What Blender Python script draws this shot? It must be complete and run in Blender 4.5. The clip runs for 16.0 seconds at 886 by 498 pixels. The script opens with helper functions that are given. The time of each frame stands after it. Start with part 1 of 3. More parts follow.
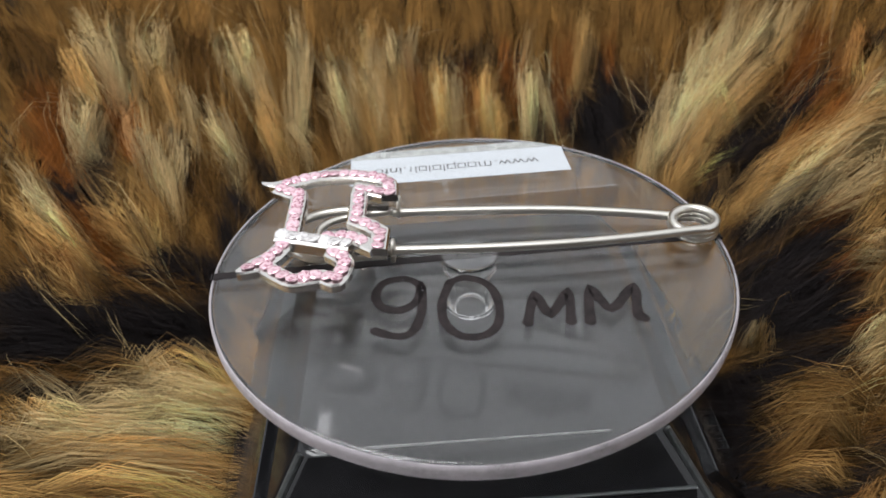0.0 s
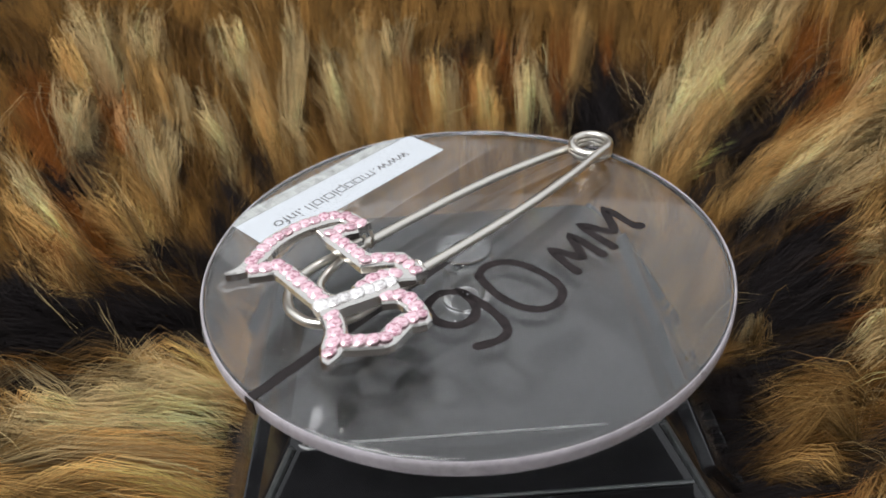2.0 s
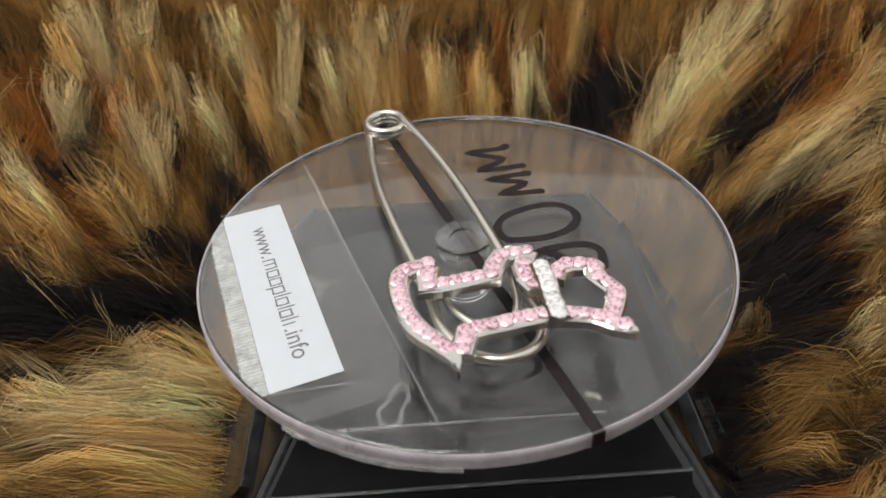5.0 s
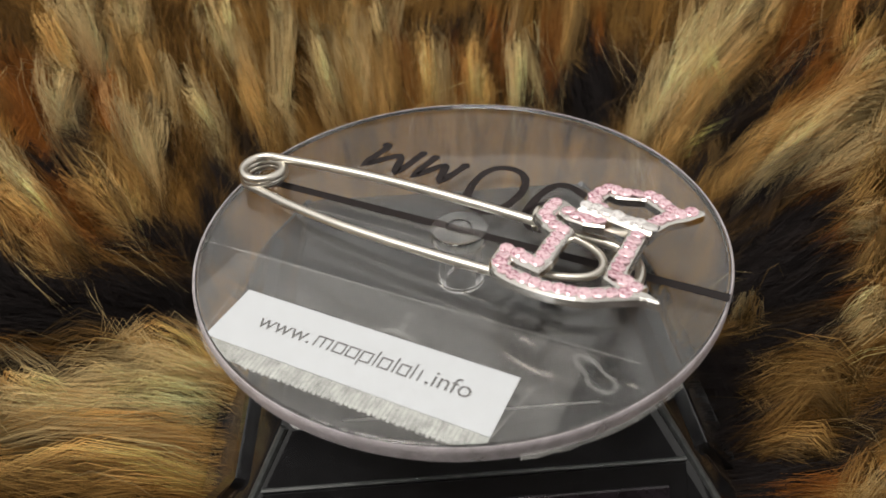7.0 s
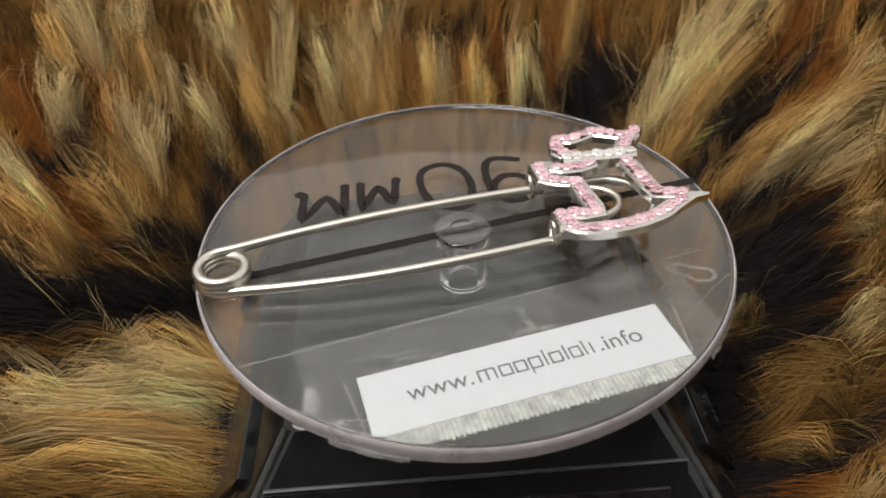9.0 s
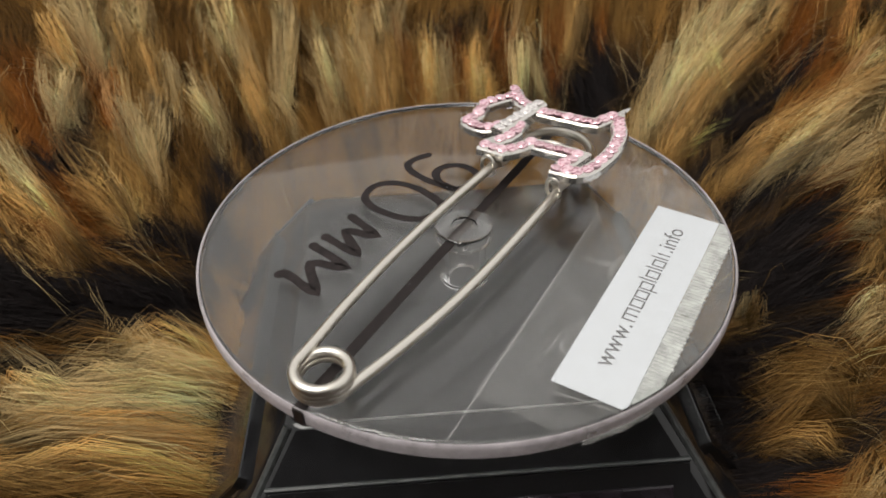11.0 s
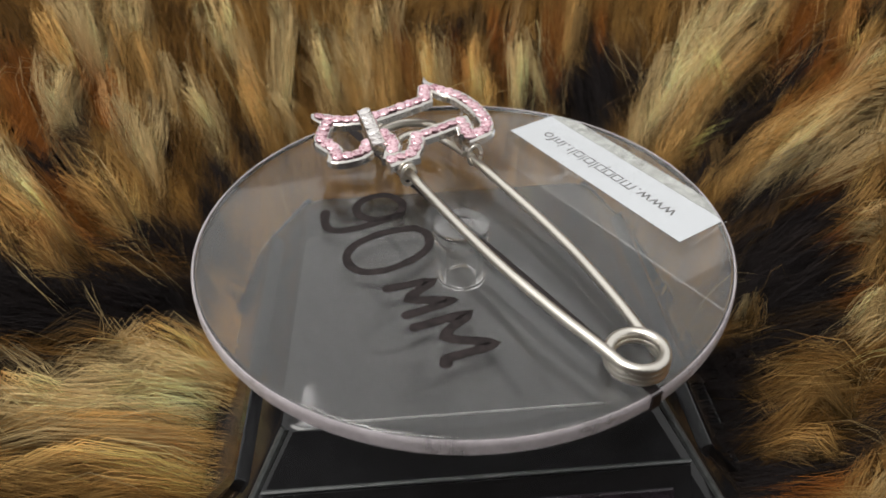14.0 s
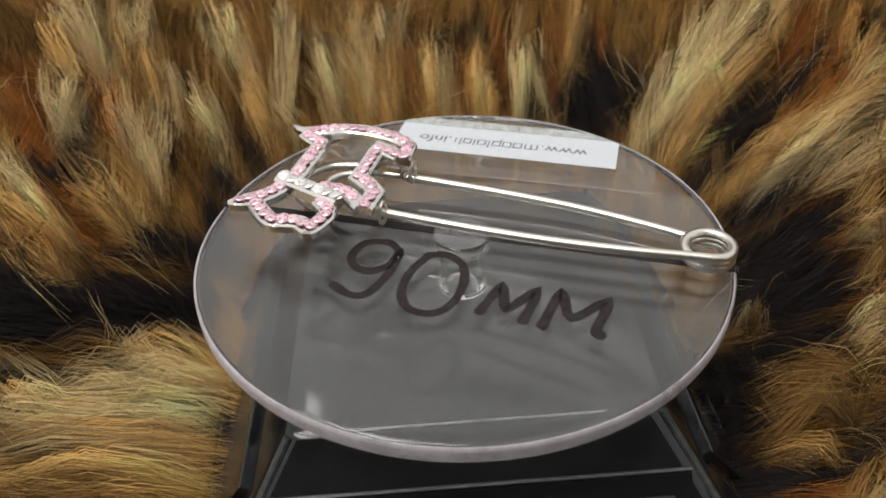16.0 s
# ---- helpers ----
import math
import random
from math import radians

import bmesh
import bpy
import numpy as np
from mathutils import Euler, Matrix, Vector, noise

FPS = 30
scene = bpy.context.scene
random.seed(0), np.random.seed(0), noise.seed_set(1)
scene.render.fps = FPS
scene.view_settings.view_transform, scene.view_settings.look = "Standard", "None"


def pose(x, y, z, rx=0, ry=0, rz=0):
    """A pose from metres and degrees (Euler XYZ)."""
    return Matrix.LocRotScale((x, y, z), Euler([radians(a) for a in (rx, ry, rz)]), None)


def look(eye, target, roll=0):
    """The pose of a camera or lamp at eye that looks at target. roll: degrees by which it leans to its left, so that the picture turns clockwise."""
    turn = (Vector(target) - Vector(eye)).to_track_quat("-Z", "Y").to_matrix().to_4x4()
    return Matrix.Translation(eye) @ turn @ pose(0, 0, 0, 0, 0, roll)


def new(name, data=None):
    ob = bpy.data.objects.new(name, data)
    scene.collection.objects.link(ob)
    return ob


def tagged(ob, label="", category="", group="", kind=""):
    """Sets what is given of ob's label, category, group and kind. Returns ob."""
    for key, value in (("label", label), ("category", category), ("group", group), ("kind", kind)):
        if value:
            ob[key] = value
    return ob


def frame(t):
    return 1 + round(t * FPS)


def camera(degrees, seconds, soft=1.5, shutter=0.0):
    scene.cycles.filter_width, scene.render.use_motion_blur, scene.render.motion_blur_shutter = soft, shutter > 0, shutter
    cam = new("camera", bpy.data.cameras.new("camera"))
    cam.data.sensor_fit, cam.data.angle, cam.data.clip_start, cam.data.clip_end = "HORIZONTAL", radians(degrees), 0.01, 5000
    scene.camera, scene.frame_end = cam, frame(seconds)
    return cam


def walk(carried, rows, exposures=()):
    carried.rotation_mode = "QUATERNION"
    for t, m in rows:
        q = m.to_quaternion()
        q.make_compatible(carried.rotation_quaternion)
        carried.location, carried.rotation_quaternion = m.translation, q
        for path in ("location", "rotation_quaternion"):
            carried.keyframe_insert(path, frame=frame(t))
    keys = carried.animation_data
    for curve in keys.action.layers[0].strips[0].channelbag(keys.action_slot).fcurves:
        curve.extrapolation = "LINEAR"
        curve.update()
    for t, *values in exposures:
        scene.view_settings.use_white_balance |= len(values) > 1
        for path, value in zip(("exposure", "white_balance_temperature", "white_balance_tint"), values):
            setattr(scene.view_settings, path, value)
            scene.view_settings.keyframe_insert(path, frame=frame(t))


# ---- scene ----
# ---------------------------------------------------------------- camera
cam = camera(62.18, 16.0, soft=1.6)
cam.data.dof.use_dof, cam.data.dof.focus_distance, cam.data.dof.aperture_fstop = True, 0.148, 22.0
walk(cam, [
    (0.0, pose(0.00097, -0.12204, 0.09350, 53.238, 2.656, 1.171)),
    (0.5, pose(0.00128, -0.12235, 0.09339, 53.649, 2.702, 1.218)),
    (1.0, pose(0.00146, -0.12209, 0.09285, 53.641, 2.751, 1.269)),
    (1.5, pose(0.00145, -0.12192, 0.09191, 53.249, 2.488, 1.158)),
    (2.0, pose(0.00139, -0.12120, 0.09191, 52.914, 2.419, 1.082)),
    (2.5, pose(0.00133, -0.12123, 0.09205, 53.076, 2.450, 1.071)),
    (3.0, pose(0.00132, -0.12128, 0.09230, 53.035, 2.484, 1.069)),
    (3.5, pose(0.00115, -0.12106, 0.09227, 52.954, 2.407, 1.008)),
    (4.0, pose(0.00062, -0.12129, 0.09128, 52.891, 2.282, 0.949)),
    (6.5, pose(0.00075, -0.11969, 0.08998, 51.438, 1.990, 0.435)),
    (7.0, pose(0.00061, -0.12063, 0.09032, 51.534, 1.971, 0.330)),
    (7.5, pose(0.00069, -0.12071, 0.09036, 51.517, 1.938, 0.369)),
    (8.0, pose(0.00054, -0.12066, 0.09034, 51.520, 1.921, 0.335)),
    (8.5, pose(0.00050, -0.12062, 0.09017, 51.540, 1.901, 0.370)),
    (9.0, pose(0.00014, -0.12048, 0.09073, 51.455, 1.918, 0.315)),
    (11.5, pose(0.00008, -0.12031, 0.09016, 51.425, 1.993, 0.398)),
    (12.0, pose(0.00018, -0.12039, 0.09008, 51.728, 1.933, 0.451)),
    (12.5, pose(0.00017, -0.12010, 0.08988, 51.716, 2.054, 0.485)),
    (13.0, pose(0.00007, -0.12011, 0.08951, 51.773, 1.914, 0.256)),
    (13.5, pose(0.00017, -0.11972, 0.08959, 51.729, 1.794, 0.266)),
    (14.0, pose(-0.00012, -0.11989, 0.08911, 51.705, 1.814, 0.315)),
    (14.5, pose(0.00026, -0.12003, 0.08906, 51.599, 1.791, 0.463)),
    (15.0, pose(-0.00026, -0.12002, 0.08952, 51.634, 1.783, 0.359)),
    (15.5, pose(-0.00044, -0.12002, 0.09002, 51.907, 1.852, 0.339)),
    (16.0, pose(0.00024, -0.11998, 0.09044, 51.995, 2.091, 0.460)),
], exposures=[(0.0, 0.28, 5850, 10), (3.5, 0.24, 5850, 10), (6.5, 0.08, 6500, 10), (16.0, 0.15, 6200, 10)])

# ---------------------------------------------------------------- world and lights
world = bpy.data.worlds.new("soft_room_light")
scene.world = world
world.use_nodes = True
bg = world.node_tree.nodes["Background"]
bg.inputs["Color"].default_value = (1.0, 0.965, 0.905, 1)
bg.inputs["Strength"].default_value = 0.74


def area_lamp(name, eye, target, size, power, colour):
    data = bpy.data.lights.new(name, "AREA")
    data.shape, data.size, data.energy, data.color = "SQUARE", size, power, colour
    ob = new(name, data)
    ob.matrix_basis = look(eye, target)
    return ob


area_lamp("ceiling_lamp", (-0.40, -0.24, 1.12), (0, 0.04, 0), 0.70, 12.5, (1.0, 0.95, 0.87))


# ---------------------------------------------------------------- materials
def material(name):
    m = bpy.data.materials.new(name)
    m.use_nodes = True
    t = m.node_tree
    return m, t, t.nodes["Principled BSDF"]


def noise_tex(t, scale, detail=4.0, rough=0.6):
    co = t.nodes.new("ShaderNodeTexCoord")
    n = t.nodes.new("ShaderNodeTexNoise")
    n.inputs["Scale"].default_value, n.inputs["Detail"].default_value, n.inputs["Roughness"].default_value = scale, detail, rough
    t.links.new(co.outputs["Object"], n.inputs["Vector"])
    return n


def ramp(t, src, stops):
    r = t.nodes.new("ShaderNodeValToRGB")
    e = r.color_ramp.elements
    while len(e) < len(stops):
        e.new(0.5)
    for el, (p, c) in zip(e, stops):
        el.position, el.color = p, (*c, 1) if len(c) == 3 else c
    t.links.new(src, r.inputs["Fac"])
    return r


def bump(t, p, src, strength, dist):
    b = t.nodes.new("ShaderNodeBump")
    b.inputs["Strength"].default_value, b.inputs["Distance"].default_value = strength, dist
    t.links.new(src, b.inputs["Height"])
    t.links.new(b.outputs["Normal"], p.inputs["Normal"])


def plain(name, colour, rough, metal=0.0, scale=300.0, spread=0.15, bumpy=0.0, spec=0.5):
    """A surface with slight mottling of tone and gloss."""
    m, t, p = material(name)
    n = noise_tex(t, scale)
    lo = tuple(c * (1 - spread) for c in colour)
    hi = tuple(min(1, c * (1 + spread)) for c in colour)
    r = ramp(t, n.outputs["Fac"], [(0.3, lo), (0.7, hi)])
    t.links.new(r.outputs["Color"], p.inputs["Base Color"])
    rr = ramp(t, n.outputs["Fac"], [(0.3, (rough * 0.8,) * 3), (0.75, (min(1, rough * 1.25),) * 3)])
    t.links.new(rr.outputs["Color"], p.inputs["Roughness"])
    p.inputs["Metallic"].default_value = metal
    p.inputs["Specular IOR Level"].default_value = spec
    if bumpy:
        bump(t, p, n.outputs["Fac"], bumpy, 0.0002)
    return m


def metal(name, colour, rough):
    """Plated metal with a faint change of gloss along it."""
    m, t, p = material(name)
    n = noise_tex(t, 120.0, 3.0, 0.5)
    r = ramp(t, n.outputs["Fac"], [(0.25, (rough * 0.88,) * 3), (0.75, (rough * 1.12,) * 3)])
    t.links.new(r.outputs["Color"], p.inputs["Roughness"])
    c = ramp(t, n.outputs["Fac"], [(0.25, tuple(v * 0.96 for v in colour)), (0.75, colour)])
    t.links.new(c.outputs["Color"], p.inputs["Base Color"])
    p.inputs["Metallic"].default_value = 1.0
    return m


def acrylic(name, haze, colour=(1, 1, 1), rough=0.0, milk=(0.8, 0.78, 0.76)):
    """Clear acrylic; haze: the share of fine scratches and dust that scatters light."""
    m, t, p = material(name)
    p.inputs["Base Color"].default_value = (*colour, 1)
    p.inputs["Transmission Weight"].default_value = 1
    p.inputs["IOR"].default_value = 1.49
    p.inputs["Roughness"].default_value = rough
    d = t.nodes.new("ShaderNodeBsdfDiffuse")
    d.inputs["Color"].default_value = (*milk, 1)
    mix = t.nodes.new("ShaderNodeMixShader")
    n = noise_tex(t, 90.0, 6.0, 0.7)
    r = ramp(t, n.outputs["Fac"], [(0.35, (haze * 0.6,) * 3), (0.7, (haze * 1.4,) * 3)])
    t.links.new(r.outputs["Color"], mix.inputs[0])
    t.links.new(p.outputs[0], mix.inputs[1])
    t.links.new(d.outputs[0], mix.inputs[2])
    t.links.new(mix.outputs[0], t.nodes["Material Output"].inputs["Surface"])
    return m


def film(name, milk, share, rough=0.15):
    """A thin clear film, such as adhesive tape: mostly see-through, a little milky and glossy."""
    m, t, p = material(name)
    p.inputs["Base Color"].default_value = (*milk, 1)
    p.inputs["Roughness"].default_value = rough
    tr = t.nodes.new("ShaderNodeBsdfTransparent")
    mix = t.nodes.new("ShaderNodeMixShader")
    n = noise_tex(t, 260.0, 5.0, 0.7)
    r = ramp(t, n.outputs["Fac"], [(0.35, (share * 0.6,) * 3), (0.7, (share * 1.4,) * 3)])
    t.links.new(r.outputs["Color"], mix.inputs[0])
    t.links.new(tr.outputs[0], mix.inputs[1])
    t.links.new(p.outputs[0], mix.inputs[2])
    t.links.new(mix.outputs[0], t.nodes["Material Output"].inputs["Surface"])
    return m


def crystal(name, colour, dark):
    """Foil-backed cut stones: their sparkle is painted as a random dark-to-pale tone on each facet."""
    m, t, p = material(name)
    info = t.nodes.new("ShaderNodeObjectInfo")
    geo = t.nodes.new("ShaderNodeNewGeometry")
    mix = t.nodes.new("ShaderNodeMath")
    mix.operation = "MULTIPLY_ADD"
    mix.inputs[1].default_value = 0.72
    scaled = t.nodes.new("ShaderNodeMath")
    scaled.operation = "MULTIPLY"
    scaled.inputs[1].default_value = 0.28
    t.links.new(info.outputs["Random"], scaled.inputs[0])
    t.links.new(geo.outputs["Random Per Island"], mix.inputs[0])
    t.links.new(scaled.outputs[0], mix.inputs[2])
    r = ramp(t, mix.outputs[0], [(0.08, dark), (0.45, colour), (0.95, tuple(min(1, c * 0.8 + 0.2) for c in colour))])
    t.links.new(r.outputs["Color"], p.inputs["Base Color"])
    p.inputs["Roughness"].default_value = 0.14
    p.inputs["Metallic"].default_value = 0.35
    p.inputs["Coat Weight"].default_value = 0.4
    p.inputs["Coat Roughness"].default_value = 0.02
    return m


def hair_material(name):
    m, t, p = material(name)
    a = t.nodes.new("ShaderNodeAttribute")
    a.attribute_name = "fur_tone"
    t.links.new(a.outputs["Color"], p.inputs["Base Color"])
    p.inputs["Roughness"].default_value = 0.5
    p.inputs["Specular IOR Level"].default_value = 0.12
    thin = t.nodes.new("ShaderNodeBsdfTranslucent")
    t.links.new(a.outputs["Color"], thin.inputs["Color"])
    mix = t.nodes.new("ShaderNodeMixShader")
    mix.inputs[0].default_value = 0.28
    t.links.new(p.outputs[0], mix.inputs[1])
    t.links.new(thin.outputs[0], mix.inputs[2])
    t.links.new(mix.outputs[0], t.nodes["Material Output"].inputs["Surface"])
    return m


M_ACRYLIC = acrylic("clear_acrylic", 0.022)
M_EDGE = acrylic("polished_acrylic_edge", 0.52, rough=0.25, milk=(0.60, 0.555, 0.58))
M_HUB = acrylic("clear_hub_plastic", 0.03)
M_CAP = acrylic("scuffed_hub_plastic", 0.004, rough=0.02)
M_STEEL = metal("nickel_wire", (0.80, 0.76, 0.69), 0.33)
M_PLATE = metal("nickel_plate", (0.82, 0.79, 0.75), 0.22)
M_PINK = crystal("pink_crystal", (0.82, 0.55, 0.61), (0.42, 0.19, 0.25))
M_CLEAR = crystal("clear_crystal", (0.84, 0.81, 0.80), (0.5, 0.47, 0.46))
M_PAPER = plain("label_paper", (0.56, 0.585, 0.62), 0.6, 0.0, 500.0, 0.02)
M_INK = plain("grey_print", (0.11, 0.11, 0.115), 0.6, 0.0, 800.0, 0.3)
M_MARKER = plain("black_marker", (0.024, 0.019, 0.019), 0.7, 0.0, 500.0, 0.5, spec=0.15)
M_STRIP = plain("black_strip", (0.014, 0.010, 0.010), 0.55, 0.0, 400.0, 0.4, spec=0.3)
M_TAPE = film("adhesive_tape", (0.72, 0.71, 0.69), 0.045)
M_TAPE_EDGE = film("tape_edge", (0.85, 0.84, 0.82), 0.15)
M_TAPE_END = film("tape_end", (0.50, 0.52, 0.50), 0.62, 0.4)
M_GLUE = film("dried_glue", (0.80, 0.80, 0.78), 0.09, 0.3)
M_SERRATED = film("serrated_tape", (0.70, 0.71, 0.69), 0.55, 0.4)
M_BLACK = plain("glossy_black_plastic", (0.010, 0.010, 0.011), 0.09, 0.0, 250.0, 0.3)
M_EDGE_GREY = plain("dark_grey_edge", (0.052, 0.056, 0.056), 0.42, 0.0, 600.0, 0.4)
M_EDGE_HIGHLIGHT = plain("painted_edge_highlight", (0.34, 0.34, 0.33), 0.5, 0.0, 600.0, 0.4)
M_PANEL = plain("dark_cell_panel", (0.016, 0.012, 0.016), 0.16, 0.0, 300.0, 0.4)
M_RECESS = plain("recess_reflection_tint", (0.05, 0.036, 0.026), 0.2, 0.0, 200.0, 0.3)
M_HIDE = plain("fur_hide", (0.03, 0.018, 0.009), 0.9, 0.0, 60.0, 0.6)
M_HAIR = hair_material("fur_hair")
M_TABLE = plain("dark_table", (0.03, 0.024, 0.02), 0.5, 0.0, 20.0, 0.3)
M_BLOCKER = plain("dark_blocker", (0.05, 0.045, 0.04), 0.9, 0.0, 3.0, 0.2)


# ---------------------------------------------------------------- mesh helpers
def part(name, bm, mat, parent=None, label="", smooth=False):
    me = bpy.data.meshes.new(name)
    bmesh.ops.recalc_face_normals(bm, faces=bm.faces[:])
    bm.to_mesh(me)
    bm.free()
    me.materials.append(mat)
    if smooth:
        me.polygons.foreach_set("use_smooth", [True] * len(me.polygons))
        me.set_sharp_from_angle(angle=radians(40))
    ob = new(name, me)
    ob.parent = parent
    if label:
        tagged(ob, label)
    return ob


def lathe(profile, n=96):
    """A closed turned body; profile: (radius, z) from the axis round to the axis, or a closed ring."""
    bm = bmesh.new()
    rings = []
    for r, z in profile:
        if r < 1e-7:
            rings.append([bm.verts.new((0, 0, z))])
        else:
            rings.append([bm.verts.new((r * math.cos(2 * math.pi * i / n), r * math.sin(2 * math.pi * i / n), z)) for i in range(n)])
    for a, b in zip(rings, rings[1:]):
        for i in range(n):
            j = (i + 1) % n
            q = [a[i % len(a)], a[j % len(a)], b[j % len(b)], b[i % len(b)]]
            q = [v for k, v in enumerate(q) if v not in q[:k]]
            if len(q) > 2:
                bm.faces.new(q)
    return bm


def box(bm, cx, cy, cz, sx, sy, sz, m=None, bevel=0.0):
    g = bmesh.ops.create_cube(bm, size=1.0, matrix=Matrix.Translation((cx, cy, cz)) @ Matrix.Diagonal((sx, sy, sz, 1)))
    if bevel:
        es = list({e for v in g["verts"] for e in v.link_edges})
        bmesh.ops.bevel(bm, geom=es, offset=bevel, segments=2, affect="EDGES")
    if m is not None:
        bmesh.ops.transform(bm, matrix=m, verts=bm.verts)
    return bm


def smooth_line(pts, n):
    """A Catmull-Rom curve through pts with n steps a span."""
    pts = [Vector(p) for p in pts]
    out = []
    for i in range(len(pts) - 1):
        a, b, c, d = pts[max(i - 1, 0)], pts[i], pts[i + 1], pts[min(i + 2, len(pts) - 1)]
        for k in range(n):
            u = k / n
            out.append(0.5 * ((2 * b) + (c - a) * u + (2 * a - 5 * b + 4 * c - d) * u * u + (3 * b - a - 3 * c + d) * u ** 3))
    out.append(pts[-1])
    return out


def tube(bm, pts, radius, sides=10):
    """A round wire along pts, with closed, slightly rounded ends."""
    n = len(pts)
    up = Vector((0, 0, 1))
    rings = []
    for i, p in enumerate(pts):
        d = (pts[min(i + 1, n - 1)] - pts[max(i - 1, 0)]).normalized()
        side = d.cross(up)
        if side.length < 0.05:
            side = d.cross(Vector((0, 1, 0)))
        side.normalize()
        top = side.cross(d).normalized()
        rings.append([bm.verts.new(p + radius * (math.cos(a) * side + math.sin(a) * top)) for a in (2 * math.pi * k / sides for k in range(sides))])
    for a, b in zip(rings, rings[1:]):
        for k in range(sides):
            bm.faces.new((a[k], a[(k + 1) % sides], b[(k + 1) % sides], b[k]))
    bm.faces.new(rings[0][::-1])
    bm.faces.new(rings[-1])
    return bm


def bar(bm, pts, widths, top, depth, chamfer):
    """A flat bar along pts (x, y) whose upper face follows top(x, y); widths one a point; mitred corners, chamfered upper edge."""
    n = len(pts)
    rows = []
    for i in range(n):
        p = Vector(pts[i])
        d0 = (p - Vector(pts[i - 1])).normalized() if i else (Vector(pts[1]) - p).normalized()
        d1 = (Vector(pts[i + 1]) - p).normalized() if i < n - 1 else d0
        t = (d0 + d1).normalized()
        nn = Vector((-t.y, t.x))
        k = 1 / max(0.62, nn.dot(Vector((-d0.y, d0.x))))
        w = widths[i] / 2 * k
        ring = []
        for off, dz in ((-w, -depth), (-w, -chamfer), (-w + chamfer, 0), (w - chamfer, 0), (w, -chamfer), (w, -depth)):
            q = p + nn * off
            ring.append(bm.verts.new((q.x, q.y, top(q.x, q.y) + dz)))
        rows.append(ring)
    for a, b in zip(rows, rows[1:]):
        for k in range(6):
            bm.faces.new((a[k], a[(k + 1) % 6], b[(k + 1) % 6], b[k]))
    bm.faces.new(rows[0])
    bm.faces.new(rows[-1][::-1])
    return bm


def mm(*pairs):
    return [(x / 1000, y / 1000) for x, y in pairs]


# ---------------------------------------------------------------- setting
def slab(name, centre, size, mat, label):
    bm = box(bmesh.new(), 0, 0, 0, *size)
    ob = part(name, bm, mat)
    ob.location = centre
    return tagged(ob, label, kind="structure")


TABLE_Z = -0.052
slab("table_top", (0, 0.1, TABLE_Z - 0.02), (2.4, 2.0, 0.04), M_TABLE, "dark table top under the fur throw")
# unseen panel, added so that the stand's front reflects something dark
slab("reflection_blocker", (0, -1.15, 0.6), (2.4, 0.1, 1.4), M_BLOCKER, "unseen dark panel added behind the camera to darken reflections")

# ---------------------------------------------------------------- fur throw
STAND_C, STAND_YAW = (-0.00075, -0.0012), 4.1


def fur_floor(x, y):
    """Height of the hide: flat round the stand, rising like a bowl, steeper behind."""
    r = np.hypot(x, y)
    s = np.clip(y / np.maximum(r, 1e-6), 0, 1)
    lump = 0.0025 * np.sin(x * 70 + 1.3) * np.cos(y * 55 + 0.4) + 0.002 * np.sin(x * 31 - y * 43)
    return TABLE_Z + 0.002 + (0.42 + 0.42 * s) * np.maximum(0, r - 0.062) + lump * np.clip((r - 0.07) / 0.04, 0, 1)


